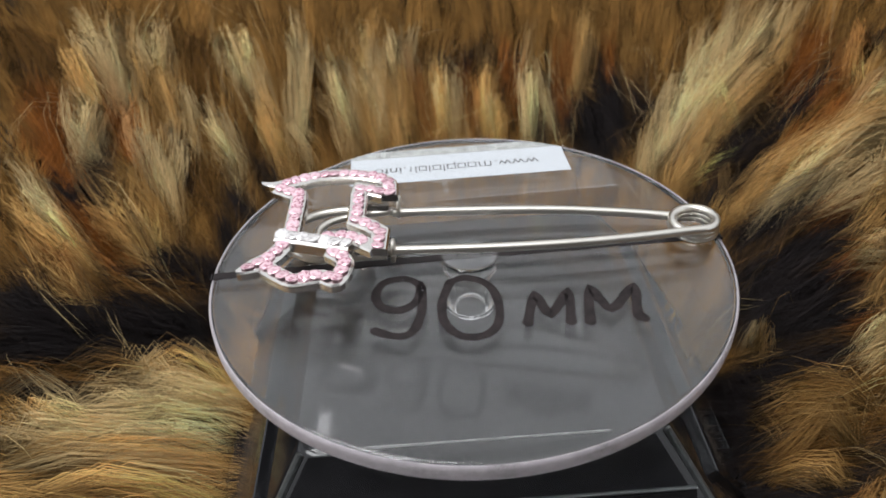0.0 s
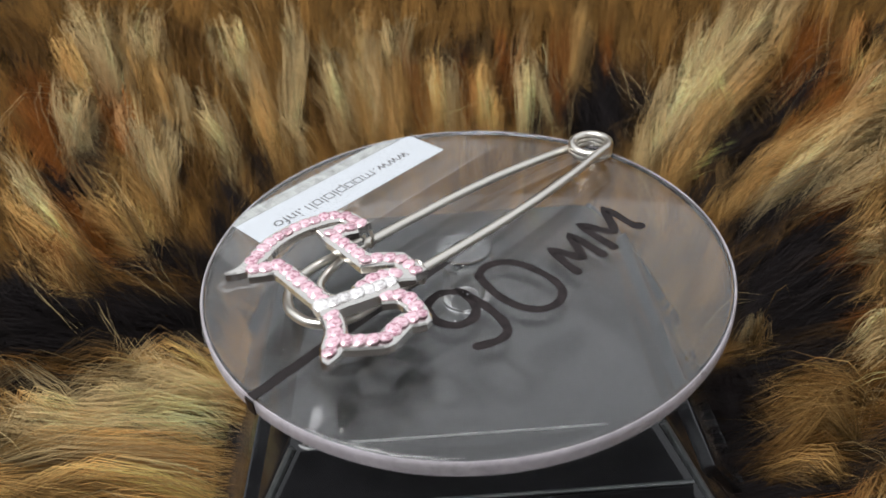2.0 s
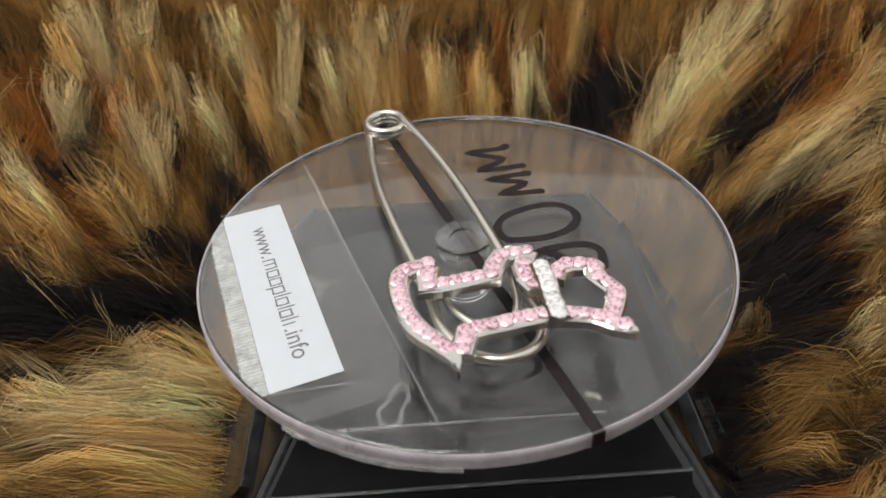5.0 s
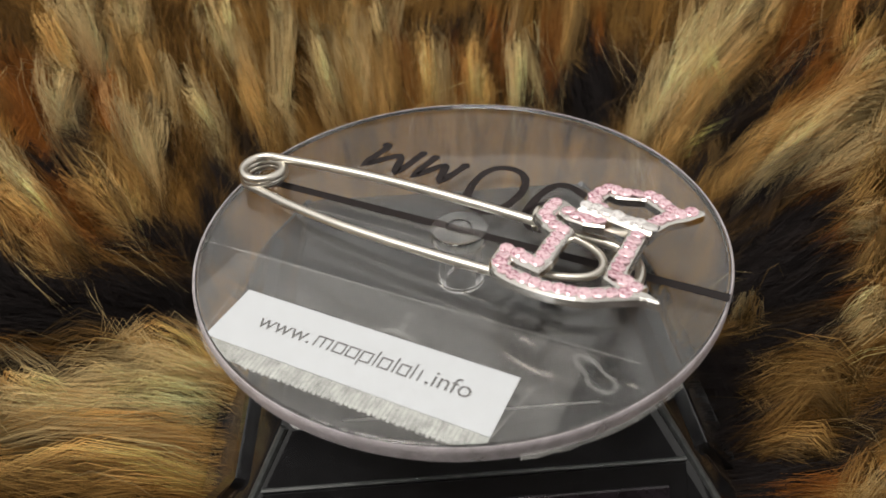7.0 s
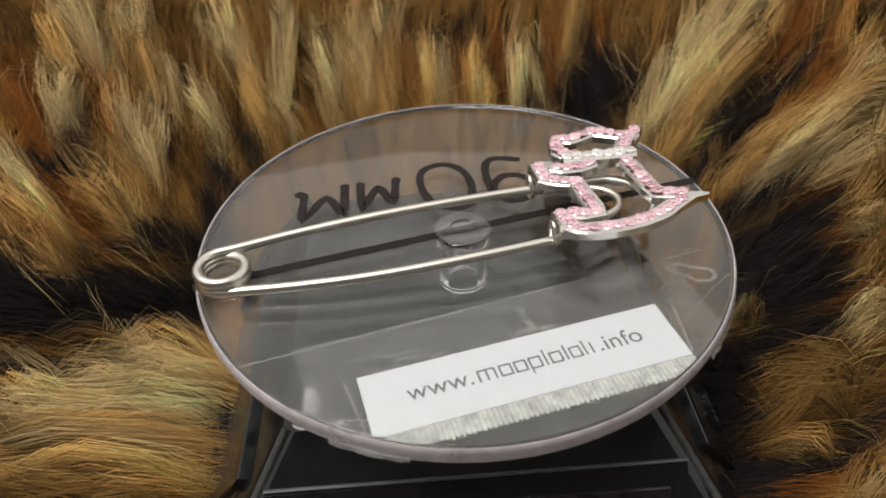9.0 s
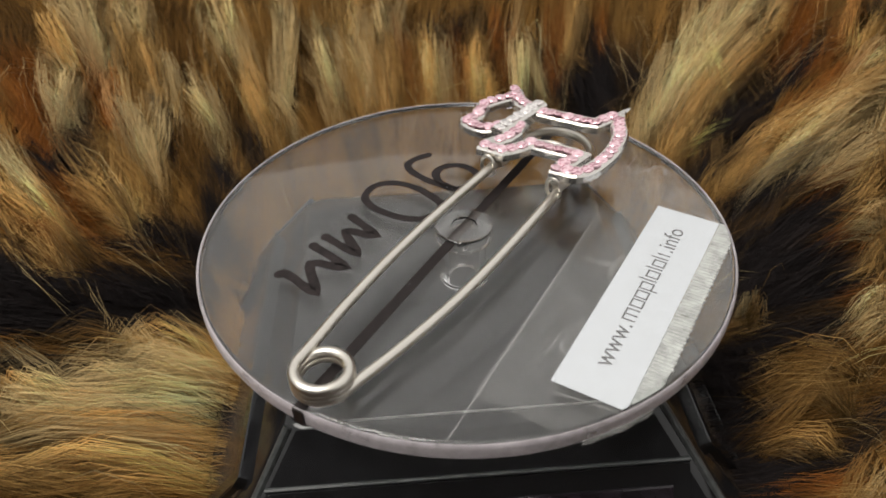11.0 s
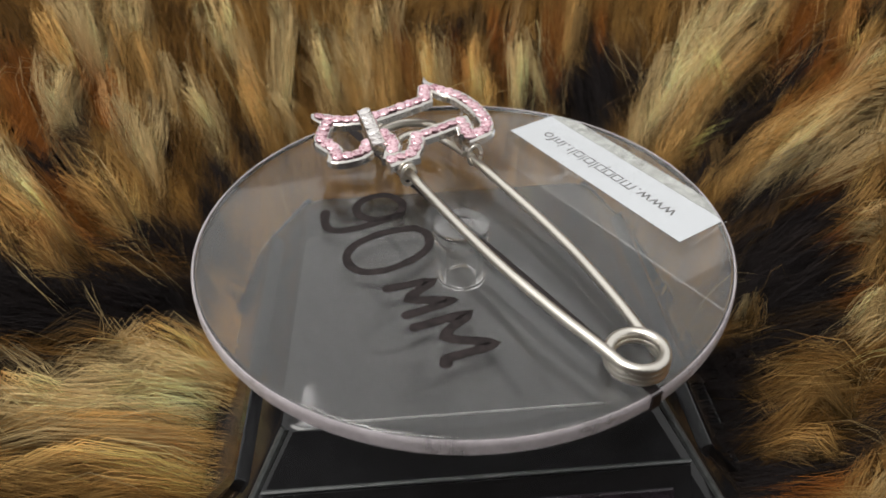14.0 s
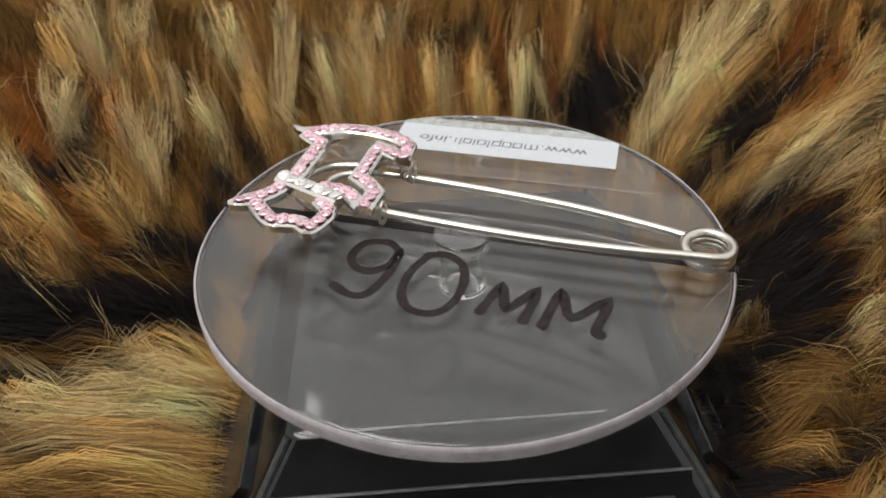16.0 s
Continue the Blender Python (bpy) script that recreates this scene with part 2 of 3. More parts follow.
# markings of the fur in millimetres: root end, tip end, half width
FUR_MARKS = {
    # dark_left: black fur, plus painted shade beside the disc and under a tuft
    "dark_left": [(-107, 62, -105, 44, 3.2), (-111, 47, -102, 44, 2.6), (-129, 82, -121, 87, 1.3), (-86, 71, -81, 60, 2.1), (-95, 42, -84, 33, 2.0), (-108, 11, -71, 21, 5.5), (-110, 17, -93, 17, 2.4), (-85, 38, -71, 33, 3.3), (-77, 39, -64, 39, 2.8), (-106, 3, -73, 13, 4.6), (-77, 14, -68, 12, 2.6), (-65, 74, -60, 66, 2.4), (-70, 60, -63, 55, 2.3), (-100, -12, -88, -12, 1.1), (-102, -8, -78, -2, 1.7), (-89, -11, -77, -13, 0.8), (-94, 27, -80, 31, 1.9), (-73, 52, -68, 46, 2.3)],
    "dark_right": [(-12, 108, 15, 109, 1.6), (34, 96, 42, 83, 5.3), (43, 101, 47, 84, 4.1), (22, 93, 23, 87, 1.9), (54, 96, 59, 86, 2.5), (119, 83, 113, 83, 2.3), (103, 80, 86, 72, 2.8), (95, 77, 71, 69, 3.1), (83, 64, 66, 56, 2.9), (92, 48, 73, 43, 3.1), (96, 36, 73, 31, 4.1), (89, 23, 72, 23, 5.3), (91, 13, 71, 15, 3.9), (87, 3, 68, 8, 2.3), (87, -20, 75, -32, 2.0), (70, -29, 61, -28, 1.3), (63, -1, 61, -18, 2.4)],
    "dark_low": [(58, -2, 62, -36, 4.6), (53, -11, 54, -37, 4.0), (64, 2, 66, -14, 3.2), (66, -28, 74, -33, 2.2), (83, -2, 68, 4, 1.7), (74, -6, 68, -0, 0.7)],
    "rust": [(-123, 72, -115, 61, 5.3), (-118, 56, -110, 50, 4.4), (-107, 79, -97, 65, 3.4), (-100, 73, -92, 62, 3.0), (-106, 40, -96, 32, 3.1), (-109, 26, -101, 22, 2.4), (-21, 109, -13, 91, 1.9), (-1, 103, 2, 90, 1.9), (13, 108, 17, 96, 3.5), (32, 109, 31, 96, 2.6), (101, 91, 94, 80, 3.8), (110, 82, 103, 76, 2.8), (105, 70, 93, 65, 2.4), (114, 68, 104, 65, 2.4), (106, 44, 94, 42, 2.3), (102, 21, 94, 27, 1.9), (75, -38, 64, -36, 2.6), (97, 6, 93, 7, 1.5), (46, 110, 44, 102, 1.6)],
    "brown": [(92, -14, 64, -26, 3.0), (88, -8, 66, -12, 4.0), (84, -18, 66, -20, 2.6), (-87, 101, -80, 83, 4.1), (-51, 105, -43, 82, 2.8), (-103, -5, -83, 3, 2.0), (84, -18, 66, -10, 2.6), (-87, -41, -53, -34, 2.2), (-83, 67, -75, 53, 2.3), (-69, 87, -64, 75, 2.1), (90, -11, 78, -1, 1.7), (-99, 21, -77, 31, 1.6), (-131, 87, -115, 86, 5.6)],
    "tan_left": [(-119, 85, -111, 76, 2.9), (-71, 104, -61, 80, 2.5), (-114, 33, -101, 27, 2.5), (-100, 49, -86, 42, 2.0), (-97, 41, -88, 35, 2.0), (-96, 89, -85, 73, 2.5), (-63, 89, -56, 73, 2.1), (-37, 112, -30, 86, 1.9), (-26, 106, -21, 88, 1.4), (-12, 104, -8, 89, 1.4), (6, 103, 4, 90, 1.2), (10, 98, 8, 88, 1.2), (-93, -29, -55, -19, 3.2), (-90, -36, -54, -28, 2.9), (-84, 1, -60, 2, 2.2), (-97, -19, -85, -18, 1.9), (-109, 21, -99, 18, 1.3)],
    "tan_right": [(39, 114, 34, 98, 1.5), (92, 89, 69, 77, 2.8), (82, 83, 61, 65, 2.7), (115, 81, 109, 76, 1.9), (114, 61, 84, 59, 2.1), (104, 56, 74, 54, 2.1), (106, 34, 100, 35, 1.3), (99, 12, 95, 13, 1.0), (70, 10, 67, 9, 0.9), (86, -14, 71, -1, 1.1), (79, -22, 65, -11, 0.7), (74, -30, 63, -23, 0.7), (80, -37, 71, -42, 1.3)],
    "pale_left": [(-116, 97, -106, 83, 1.5), (-109, 96, -103, 81, 1.2), (-100, 99, -95, 89, 1.4), (-80, 103, -71, 92, 1.4), (-111, 76, -109, 55, 1.7), (-109, 76, -108, 59, 1.4), (-97, 71, -87, 54, 1.2), (-92, 67, -86, 56, 0.9), (-91, 82, -83, 72, 1.3), (-117, 42, -107, 32, 1.5), (-80, 79, -69, 66, 1.0), (-56, 84, -49, 76, 0.9), (-56, 114, -53, 81, 1.2), (-45, 108, -38, 86, 1.0), (-34, 107, -28, 92, 1.0), (-23, 116, -22, 105, 1.0), (-6, 102, -5, 90, 0.9)],
    "pale_low": [(-93, -30, -61, -20, 1.5), (-81, -34, -56, -26, 1.0), (-91, -19, -62, -7, 1.8), (-77, -0, -60, 1, 1.2), (-95, -25, -83, -22, 1.2)],
    "pale_right": [(18, 105, 18, 88, 0.9), (27, 104, 27, 93, 0.9), (90, 96, 54, 73, 3.0), (79, 98, 65, 84, 2.3), (68, 93, 58, 77, 1.1), (112, 55, 85, 51, 1.9), (114, 64, 106, 65, 1.1), (103, 25, 96, 27, 0.7), (95, 2, 89, 2, 0.7), (-92, -16, -63, -2, 2.4), (-86, -21, -60, -11, 2.8), (-85, -7, -68, -8, 1.1), (-80, -6, -60, 0, 1.5), (110, 48, 94, 45, 1.4), (94, -3, 89, -2, 0.6)],
}


def build_fur():
    rng = np.random.default_rng(7)
    # hide
    bm = bmesh.new()
    radii, n = [0.05, 0.062, 0.075, 0.09, 0.11, 0.13, 0.16, 0.2, 0.26, 0.32], 120
    rows = []
    for r in radii:
        row = []
        for k in range(n):
            a = 2 * math.pi * k / n
            x, y = r * math.cos(a), r * math.sin(a)
            row.append(bm.verts.new((x, y, float(fur_floor(np.array(x), np.array(y))))))
        rows.append(row)
    for a, b in zip(rows, rows[1:]):
        for k in range(n):
            bm.faces.new((a[k], a[(k + 1) % n], b[(k + 1) % n], b[k]))
    bmesh.ops.solidify(bm, geom=bm.faces[:], thickness=0.0015)
    throw = part("fur_throw", bm, M_HIDE, None, smooth=True)
    tagged(throw, "long-haired brown, tan and black fur wrapped round the display stand", "fur")

    def flow(x, y):
        """The way the pile lies: down towards the stand."""
        back = np.clip((y + 0.0) / 0.05, 0, 1)
        tx = np.where(x < 0, 0.45, 0.15) * x * back
        ty = -0.045 * back - 0.025 * (1 - back)
        dx, dy = tx - x, ty - y
        q = np.hypot(dx, dy)
        return dx / q, dy / q

    kinds, marks = [], []
    for name, rows in FUR_MARKS.items():
        kinds += [name.split("_")[0]] * len(rows)
        marks += rows
    marks = np.array(marks) / 1000.0
    kinds = np.array(kinds)

    def nearest(x, y):
        """The marking that each place belongs to, how far off its middle line it lies, and the marking's lay."""
        ax, ay, ex, ey, w = (marks[None, :, k] for k in range(5))
        dx, dy = ex - ax, ey - ay
        u = np.clip(((x[:, None] - ax) * dx + (y[:, None] - ay) * dy) / (dx * dx + dy * dy), -0.08, 1.0)
        d = np.hypot(x[:, None] - ax - u * dx, y[:, None] - ay - u * dy) / w
        k = d.argmin(axis=1)
        v = marks[k, 2:4] - marks[k, 0:2]
        v /= np.hypot(v[:, 0], v[:, 1])[:, None]
        return kinds[k], d.min(axis=1), v[:, 0], v[:, 1]

    # locks of fur
    n_lock = 3700
    lx, ly = rng.uniform(-0.150, 0.150, n_lock), rng.uniform(-0.075, 0.150, n_lock)
    c, s = math.cos(radians(STAND_YAW)), math.sin(radians(STAND_YAW))
    u, v = c * (lx - STAND_C[0]) + s * (ly - STAND_C[1]), -s * (lx - STAND_C[0]) + c * (ly - STAND_C[1])
    keep = (np.hypot(lx, ly) > 0.064) & ((np.abs(u) > 0.062) | (np.abs(v) > 0.062)) & ~((u > -0.075) & (u < 0.064) & (v < 0))
    lx, ly = lx[keep], ly[keep]
    fx, fy = flow(lx, ly)
    length = rng.uniform(0.017, 0.034, len(lx))
    # the middle of each lock is what shows, so its marking is looked up there, twice, as the lay turns it
    for _ in range(2):
        mx, my = lx + fx * length * 0.6, ly + fy * length * 0.6
        kind, off, vx, vy = nearest(mx, my)
        w = np.clip(1.8 - off, 0, 1)
        gx, gy = flow(lx, ly)
        fx, fy = gx * (1 - w) + vx * w, gy * (1 - w) + vy * w
        q = np.hypot(fx, fy) + 1e-9
        fx, fy = fx / q, fy / q
    turn = rng.normal(0, 0.13, len(lx)) + 0.10 * np.sin(lx * 60 + ly * 40)
    fx, fy = fx * np.cos(turn) - fy * np.sin(turn), fx * np.sin(turn) + fy * np.cos(turn)
    mx, my = lx + fx * length * 0.6, ly + fy * length * 0.6
    kind, off, vx, vy = nearest(mx, my)
    inside = off < 1.15 + rng.normal(0, 0.15, len(lx))
    fuzzy = rng.uniform(0, 1, len(lx))

    def of(name):
        return inside & (kind == name)

    wd = np.where(of("dark"), np.clip(1.25 - 0.35 * off, 0.6, 1), np.where(~inside & (kind == "dark"), np.clip(1.5 - 0.6 * off, 0, 0.6), 0.0))
    wr = np.where(of("rust"), 1.0, np.where(of("brown"), 0.25, 0.18))
    pale = np.where(of("pale"), rng.uniform(0.85, 1.35, len(lx)), np.where(of("tan"), rng.uniform(0.45, 0.85, len(lx)), np.where(of("rust") | of("brown"), 0.22 * fuzzy, 0.08 + 0.42 * fuzzy ** 2)))
    broad = np.array([noise.noise(Vector((x * 90, y * 90, 3.1))) for x, y in zip(mx, my)])
    wb = np.clip(1.0 + 0.35 * broad, 0.6, 1.4) * np.where(of("brown"), 0.8, 1.0)
    lift = 0.005 + np.where(of("dark"), 0.002, 0.009 * np.clip(pale, 0, 1)) * rng.uniform(0.7, 1.2, len(lx))
    locks = [np.stack([lx, ly, fx * length, fy * length, wd, wr, pale, lift, np.full(len(lx), 40.0), wb], 1)]
    # long pale and tan tufts that stand out along their markings
    for name, (x0, y0, x1, y1, w) in zip(kinds, marks):
        if name in ("pale", "tan"):
            nn = np.array([-(y1 - y0), x1 - x0]) / math.hypot(x1 - x0, y1 - y0)
            span = math.hypot(x1 - x0, y1 - y0)
            for _ in range(max(2, round(w / 0.0011))):
                o = rng.uniform(-0.8, 0.8) * w
                t0 = rng.uniform(-0.30, max(0.0, 1 - 0.034 / span))
                run = min(1.02 - t0, 0.042 / span)
                dx, dy = (x1 - x0) * run + rng.normal(0, 0.0012), (y1 - y0) * run + rng.normal(0, 0.0012)
                locks.append(np.array([[x0 + nn[0] * o + (x1 - x0) * t0, y0 + nn[1] * o + (y1 - y0) * t0, dx, dy, 0.0, 0.1, rng.uniform(0.9, 1.4) if name == "pale" else rng.uniform(0.5, 0.9), rng.uniform(0.012, 0.017), 52.0, rng.uniform(0.85, 1.15)]]))
    # long single guard hairs that cross the locks
    gx, gy = rng.uniform(-0.14, 0.14, 380), rng.uniform(-0.07, 0.13, 380)
    ok = (np.hypot(gx, gy) > 0.078) & ~((np.abs(gx) < 0.085) & (gy < 0.02))
    ok &= (nearest(gx, gy)[0] != "dark") | (rng.uniform(0, 1, len(gx)) < np.where(gx > 0, 0.35, 0.08))
    gx, gy = gx[ok], gy[ok]
    hx, hy = flow(gx, gy)
    turn = rng.normal(0, 0.5, len(gx))
    hx, hy = hx * np.cos(turn) - hy * np.sin(turn), hx * np.sin(turn) + hy * np.cos(turn)
    gl = np.minimum(rng.uniform(0.02, 0.04, len(gx)), np.hypot(gx, gy) - 0.056)
    locks.append(np.stack([gx, gy, hx * gl, hy * gl, 0 * gx, 0 * gx, rng.uniform(0.6, 1.4, len(gx)), rng.uniform(0.011, 0.017, len(gx)), 0 * gx + 3, 0 * gx + 1], 1))
    locks = np.concatenate(locks)
    per = locks[:, 8].astype(int)
    idx = np.repeat(np.arange(len(locks)), per)
    L = locks[idx]
    n = len(L)
    steps = np.array([0.0, 0.22, 0.47, 0.74, 1.0])
    # hairs spread at the root and gather towards the tip of their lock
    ang, rad = rng.uniform(0, 2 * np.pi, n), np.sqrt(rng.uniform(0, 1, n)) * np.where(L[:, 8] > 51, 0.0020, 0.0030)
    ox, oy = np.cos(ang) * rad, np.sin(ang) * rad
    stray = np.where(rng.uniform(0, 1, n) < 0.05, 3.5, 0.85)
    ex, ey = rng.normal(0, 0.0010, n) * stray, rng.normal(0, 0.0010, n) * stray
    el = rng.uniform(0.75, 1.12, n)
    bend = rng.normal(0, 0.0017, len(locks))[idx] + rng.normal(0, 0.0004, n)
    hl = L[:, 7] * rng.uniform(0.55, 1.25, n)
    q = np.hypot(L[:, 2], L[:, 3])
    nx, ny = -L[:, 3] / q, L[:, 2] / q
    P = np.zeros((n, len(steps), 3))
    for k, t in enumerate(steps):
        g = t ** 0.8
        arc = math.sin(math.pi * t)
        x = L[:, 0] + ox * (1 - g) + ex * g * 1.5 + L[:, 2] * t * el + nx * bend * arc * 2
        y = L[:, 1] + oy * (1 - g) + ey * g * 1.5 + L[:, 3] * t * el + ny * bend * arc * 2
        z = fur_floor(x, y) + hl * (math.sin(math.pi * min(1.0, 0.1 + t * 0.78)) - math.sin(math.pi * 0.1) * (1 - t))
        P[:, k] = np.stack([x, y, np.maximum(z, TABLE_Z + 0.001)], 1)
    # tone along each hair: dark at the root, then the marking that it runs through
    palette = {"dark": (0.024, 0.019, 0.019), "rust": (0.36, 0.125, 0.022), "brown": (0.25, 0.125, 0.030), "tan": (0.87, 0.53, 0.18), "pale": (0.97, 0.73, 0.36)}
    base = np.array([0.38, 0.20, 0.050])
    shift = rng.normal(0, 0.0011, (len(locks), 2))[idx] + rng.normal(0, 0.0005, (n, 2))
    light = (np.exp(rng.normal(-0.12, 0.30, len(locks)))[idx] * rng.normal(1.0, 0.08, n)).clip(0.35, 1.5) * L[:, 9]
    own = np.clip(L[:, 6] - 0.25, 0, 1)[:, None] * np.where(L[:, 8:9] > 51, 0.8, np.where(L[:, 8:9] < 10, 0.75, 0.35)) * (1 - np.clip(1.3 * L[:, 4:5], 0, 1))
    own_tone = np.where(L[:, 6:7] > 0.84, np.array(palette["pale"]), np.array(palette["tan"]))
    tone = np.ones((n, len(steps), 4))
    # the low root factors also paint in the shade between locks
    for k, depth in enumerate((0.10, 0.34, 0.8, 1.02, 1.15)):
        for i in range(0, n, 20000):
            r = slice(i, i + 20000)
            kind, off = nearest(P[r, k, 0] + shift[r, 0], P[r, k, 1] + shift[r, 1])[:2]
            w = (1 / (1 + np.exp((off - np.where(kind == "dark", 1.65, 1.15)) / 0.16)))[:, None]
            col = base * (1 - w) + np.array([palette[q] for q in kind]) * w
            col = col * (1 - own[r]) + own_tone[r] * own[r]
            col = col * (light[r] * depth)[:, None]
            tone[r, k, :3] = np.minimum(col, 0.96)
    # three-sided tapered hairs
    width = rng.uniform(0.000045, 0.000085, n) * np.where(L[:, 8] < 10, 0.7, 1.0)
    taper = np.array([1.0, 1.0, 0.9, 0.65, 0.08])
    D = np.gradient(P, axis=1)
    D /= np.linalg.norm(D, axis=2, keepdims=True) + 1e-12
    A = np.cross(D, np.array([0, 0, 1.0]))
    A /= np.linalg.norm(A, axis=2, keepdims=True) + 1e-12
    B = np.cross(A, D)
    m = len(steps)
    V = np.zeros((n, m, 3, 3))
    for k in range(3):
        a = 2 * math.pi * k / 3 + 0.5
        V[:, :, k] = P + (A * math.cos(a) + B * math.sin(a)) * (width[:, None] * taper)[..., None]
    base = (np.arange(n) * m * 3)[:, None, None]
    ring = (np.arange(m - 1) * 3)[None, :, None]
    k = np.arange(3)[None, None, :]
    k2 = (k + 1) % 3
    F = np.stack([base + ring + k, base + ring + k2, base + ring + 3 + k2, base + ring + 3 + k], -1).reshape(-1, 4)
    me = bpy.data.meshes.new("fur_hair")
    me.vertices.add(n * m * 3)
    me.vertices.foreach_set("co", V.astype(np.float32).ravel())
    me.loops.add(F.size)
    me.loops.foreach_set("vertex_index", F.astype(np.int32).ravel())
    me.polygons.add(len(F))
    me.polygons.foreach_set("loop_start", np.arange(0, F.size, 4, dtype=np.int32))
    me.update(calc_edges=True)
    me.polygons.foreach_set("use_smooth", np.ones(len(F), dtype=bool))
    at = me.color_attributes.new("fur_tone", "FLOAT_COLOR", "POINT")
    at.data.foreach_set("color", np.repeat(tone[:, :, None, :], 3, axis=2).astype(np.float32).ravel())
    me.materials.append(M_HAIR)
    hair = new("fur_hair", me)
    hair.parent = throw
    tagged(hair, "long soft hairs, dark at the root and pale tan at the tip", kind="stuff")


build_fur()


# ---------------------------------------------------------------- display stand
def square_ring(bm, half, z, corner):
    out = []
    for sx, sy in ((1, 1), (-1, 1), (-1, -1), (1, -1)):
        for k in range(4):
            a = math.atan2(sy, sx) - math.pi / 4 + k * math.pi / 6
            out.append(bm.verts.new((sx * (half - corner) + corner * math.cos(a), sy * (half - corner) + corner * math.sin(a), z)))
    return out


def loft(profile):
    bm = bmesh.new()
    rings = [square_ring(bm, h, z, c) for h, z, c in profile]
    n = len(rings[0])
    for a, b in zip(rings, rings[1:]):
        for k in range(n):
            bm.faces.new((a[k], a[(k + 1) % n], b[(k + 1) % n], b[k]))
    bm.faces.new(rings[0])
    bm.faces.new(rings[-1][::-1])
    return bm


TOP_Z = -0.0153


def build_stand():
    stand = tagged(new("turntable_base"), "glossy black plastic turntable base with sloping sides", "turntable")
    stand.matrix_basis = pose(STAND_C[0], STAND_C[1], 0, 0, 0, STAND_YAW)
    h, flare = 0.0350, 0.65
    foot = h + flare * (TOP_Z - TABLE_Z)
    part("body", loft([(h - 0.0012, TOP_Z, 0.004), (h, TOP_Z - 0.0009, 0.004), (foot - 0.0006, TABLE_Z + 0.001, 0.005), (foot, TABLE_Z, 0.005)]), M_BLACK, stand, smooth=True)
    # grey ridges down the four corners
    for sx, sy in ((1, 1), (-1, 1), (-1, -1), (1, -1)):
        a, b = h - 0.0012, foot - 0.0022
        pts = [Vector((sx * (a + (b - a) * k / 6), sy * (a + (b - a) * k / 6), TOP_Z - 0.0006 + (TABLE_Z + 0.001 - TOP_Z) * k / 6)) for k in range(7)]
        part("ridge", tube(bmesh.new(), pts, 0.0008, 8), M_EDGE_GREY, stand, "grey corner ridge", smooth=True)
    run = math.hypot(1, flare)
    slope = math.atan2(1, flare)

    def side(name, pts, widths, high, turn, mat, parent, label=""):
        """A flat strip on a sloping side: x along it, y down from the top edge."""
        m = turn @ Matrix.Translation((0, -h, TOP_Z)) @ Matrix.Rotation(slope, 4, "X")
        bm = bar(bmesh.new(), [(x, -y) for x, y in mm(*pts)], [w / 1000 for w in widths], lambda x, y: high, high + 0.0006, 0.0003)
        bmesh.ops.transform(bm, matrix=m, verts=bm.verts)
        return part(name, bm, mat, parent, label)

    for k in range(4):
        turn = Matrix.Rotation(math.pi / 2 * k, 4, "Z")
        if k in (0, 2):
            # front and back: a fine lip, and a framed dark panel below it
            side("lip", [(-38.6, 10.9), (0, 10.9), (38.6, 10.9)], [0.6] * 3, 0.0005, turn, M_EDGE_GREY, stand, "thin grey lip")
            frame_part = side("panel_frame", [(-38.4, 26.4), (0, 26.4), (38.4, 26.4)], [30.2] * 3, 0.0002, turn, M_BLACK, stand)
            side("panel", [(-35.0, 27.5), (0, 27.5), (35.0, 27.5)], [24.0] * 3, 0.0007, turn, M_PANEL, frame_part, "dark purple-black cell panel")
        else:
            # left and right: thick rails round a glossy recess, tinted brown as the fur's reflection
            frame_part = side("panel", [(-36.0, 28.5), (0, 28.5), (36.0, 28.5)], [21.0] * 3, 0.0001, turn, M_RECESS, stand, "glossy recessed panel, tinted brown as the fur's reflection")
            side("rail", [(-36.0, 16.4), (0, 16.4), (36.0, 16.4)], [3.6] * 3, 0.0018, turn, M_BLACK, stand)
            side("rail", [(-50.0, 39.4), (0, 39.4), (50.0, 39.4)], [5.6] * 3, 0.0022, turn, M_BLACK, stand)
            for sx in (-1, 1):
                side("rail", [(sx * 34.5, 15.2), (sx * 31.5, 28.0), (sx * 28.0, 40.5)], [3.4] * 3, 0.0017, turn, M_BLACK, stand)
    # highlight along the front of the top, drawn as a light-coloured tube
    pts = [Vector((x / 1000, -(h - 0.0008), TOP_Z - 0.0001)) for x in (-23, -12, 0, 12, 23)]
    part("edge_highlight", tube(bmesh.new(), pts, 0.00020, 6), M_EDGE_HIGHLIGHT, stand, "highlight on the top edge, drawn as a light strip")
    # low collar in which the hub turns
    part("collar", lathe([(0, TOP_Z), (0.0085, TOP_Z), (0.0085, TOP_Z + 0.0006), (0.0078, TOP_Z + 0.0009), (0, TOP_Z + 0.0009)], 48), M_BLACK, stand, smooth=True)
    return stand


build_stand()

# ---------------------------------------------------------------- turning disc with its label and writing
R, TH = 0.0535, 0.0035
disc = tagged(new("display_disc"), "round clear acrylic turntable disc with a paper label and marker writing", "display disc")
TILT = Matrix.Translation((-0.00032, 0.00032, 0)) @ Matrix.Rotation(radians(-0.914), 4, "X") @ Matrix.Rotation(radians(0.182), 4, "Y")


def on_disc(ob, m=None):
    ob.parent = disc
    ob.matrix_basis = TILT @ (m if m is not None else Matrix())
    return ob


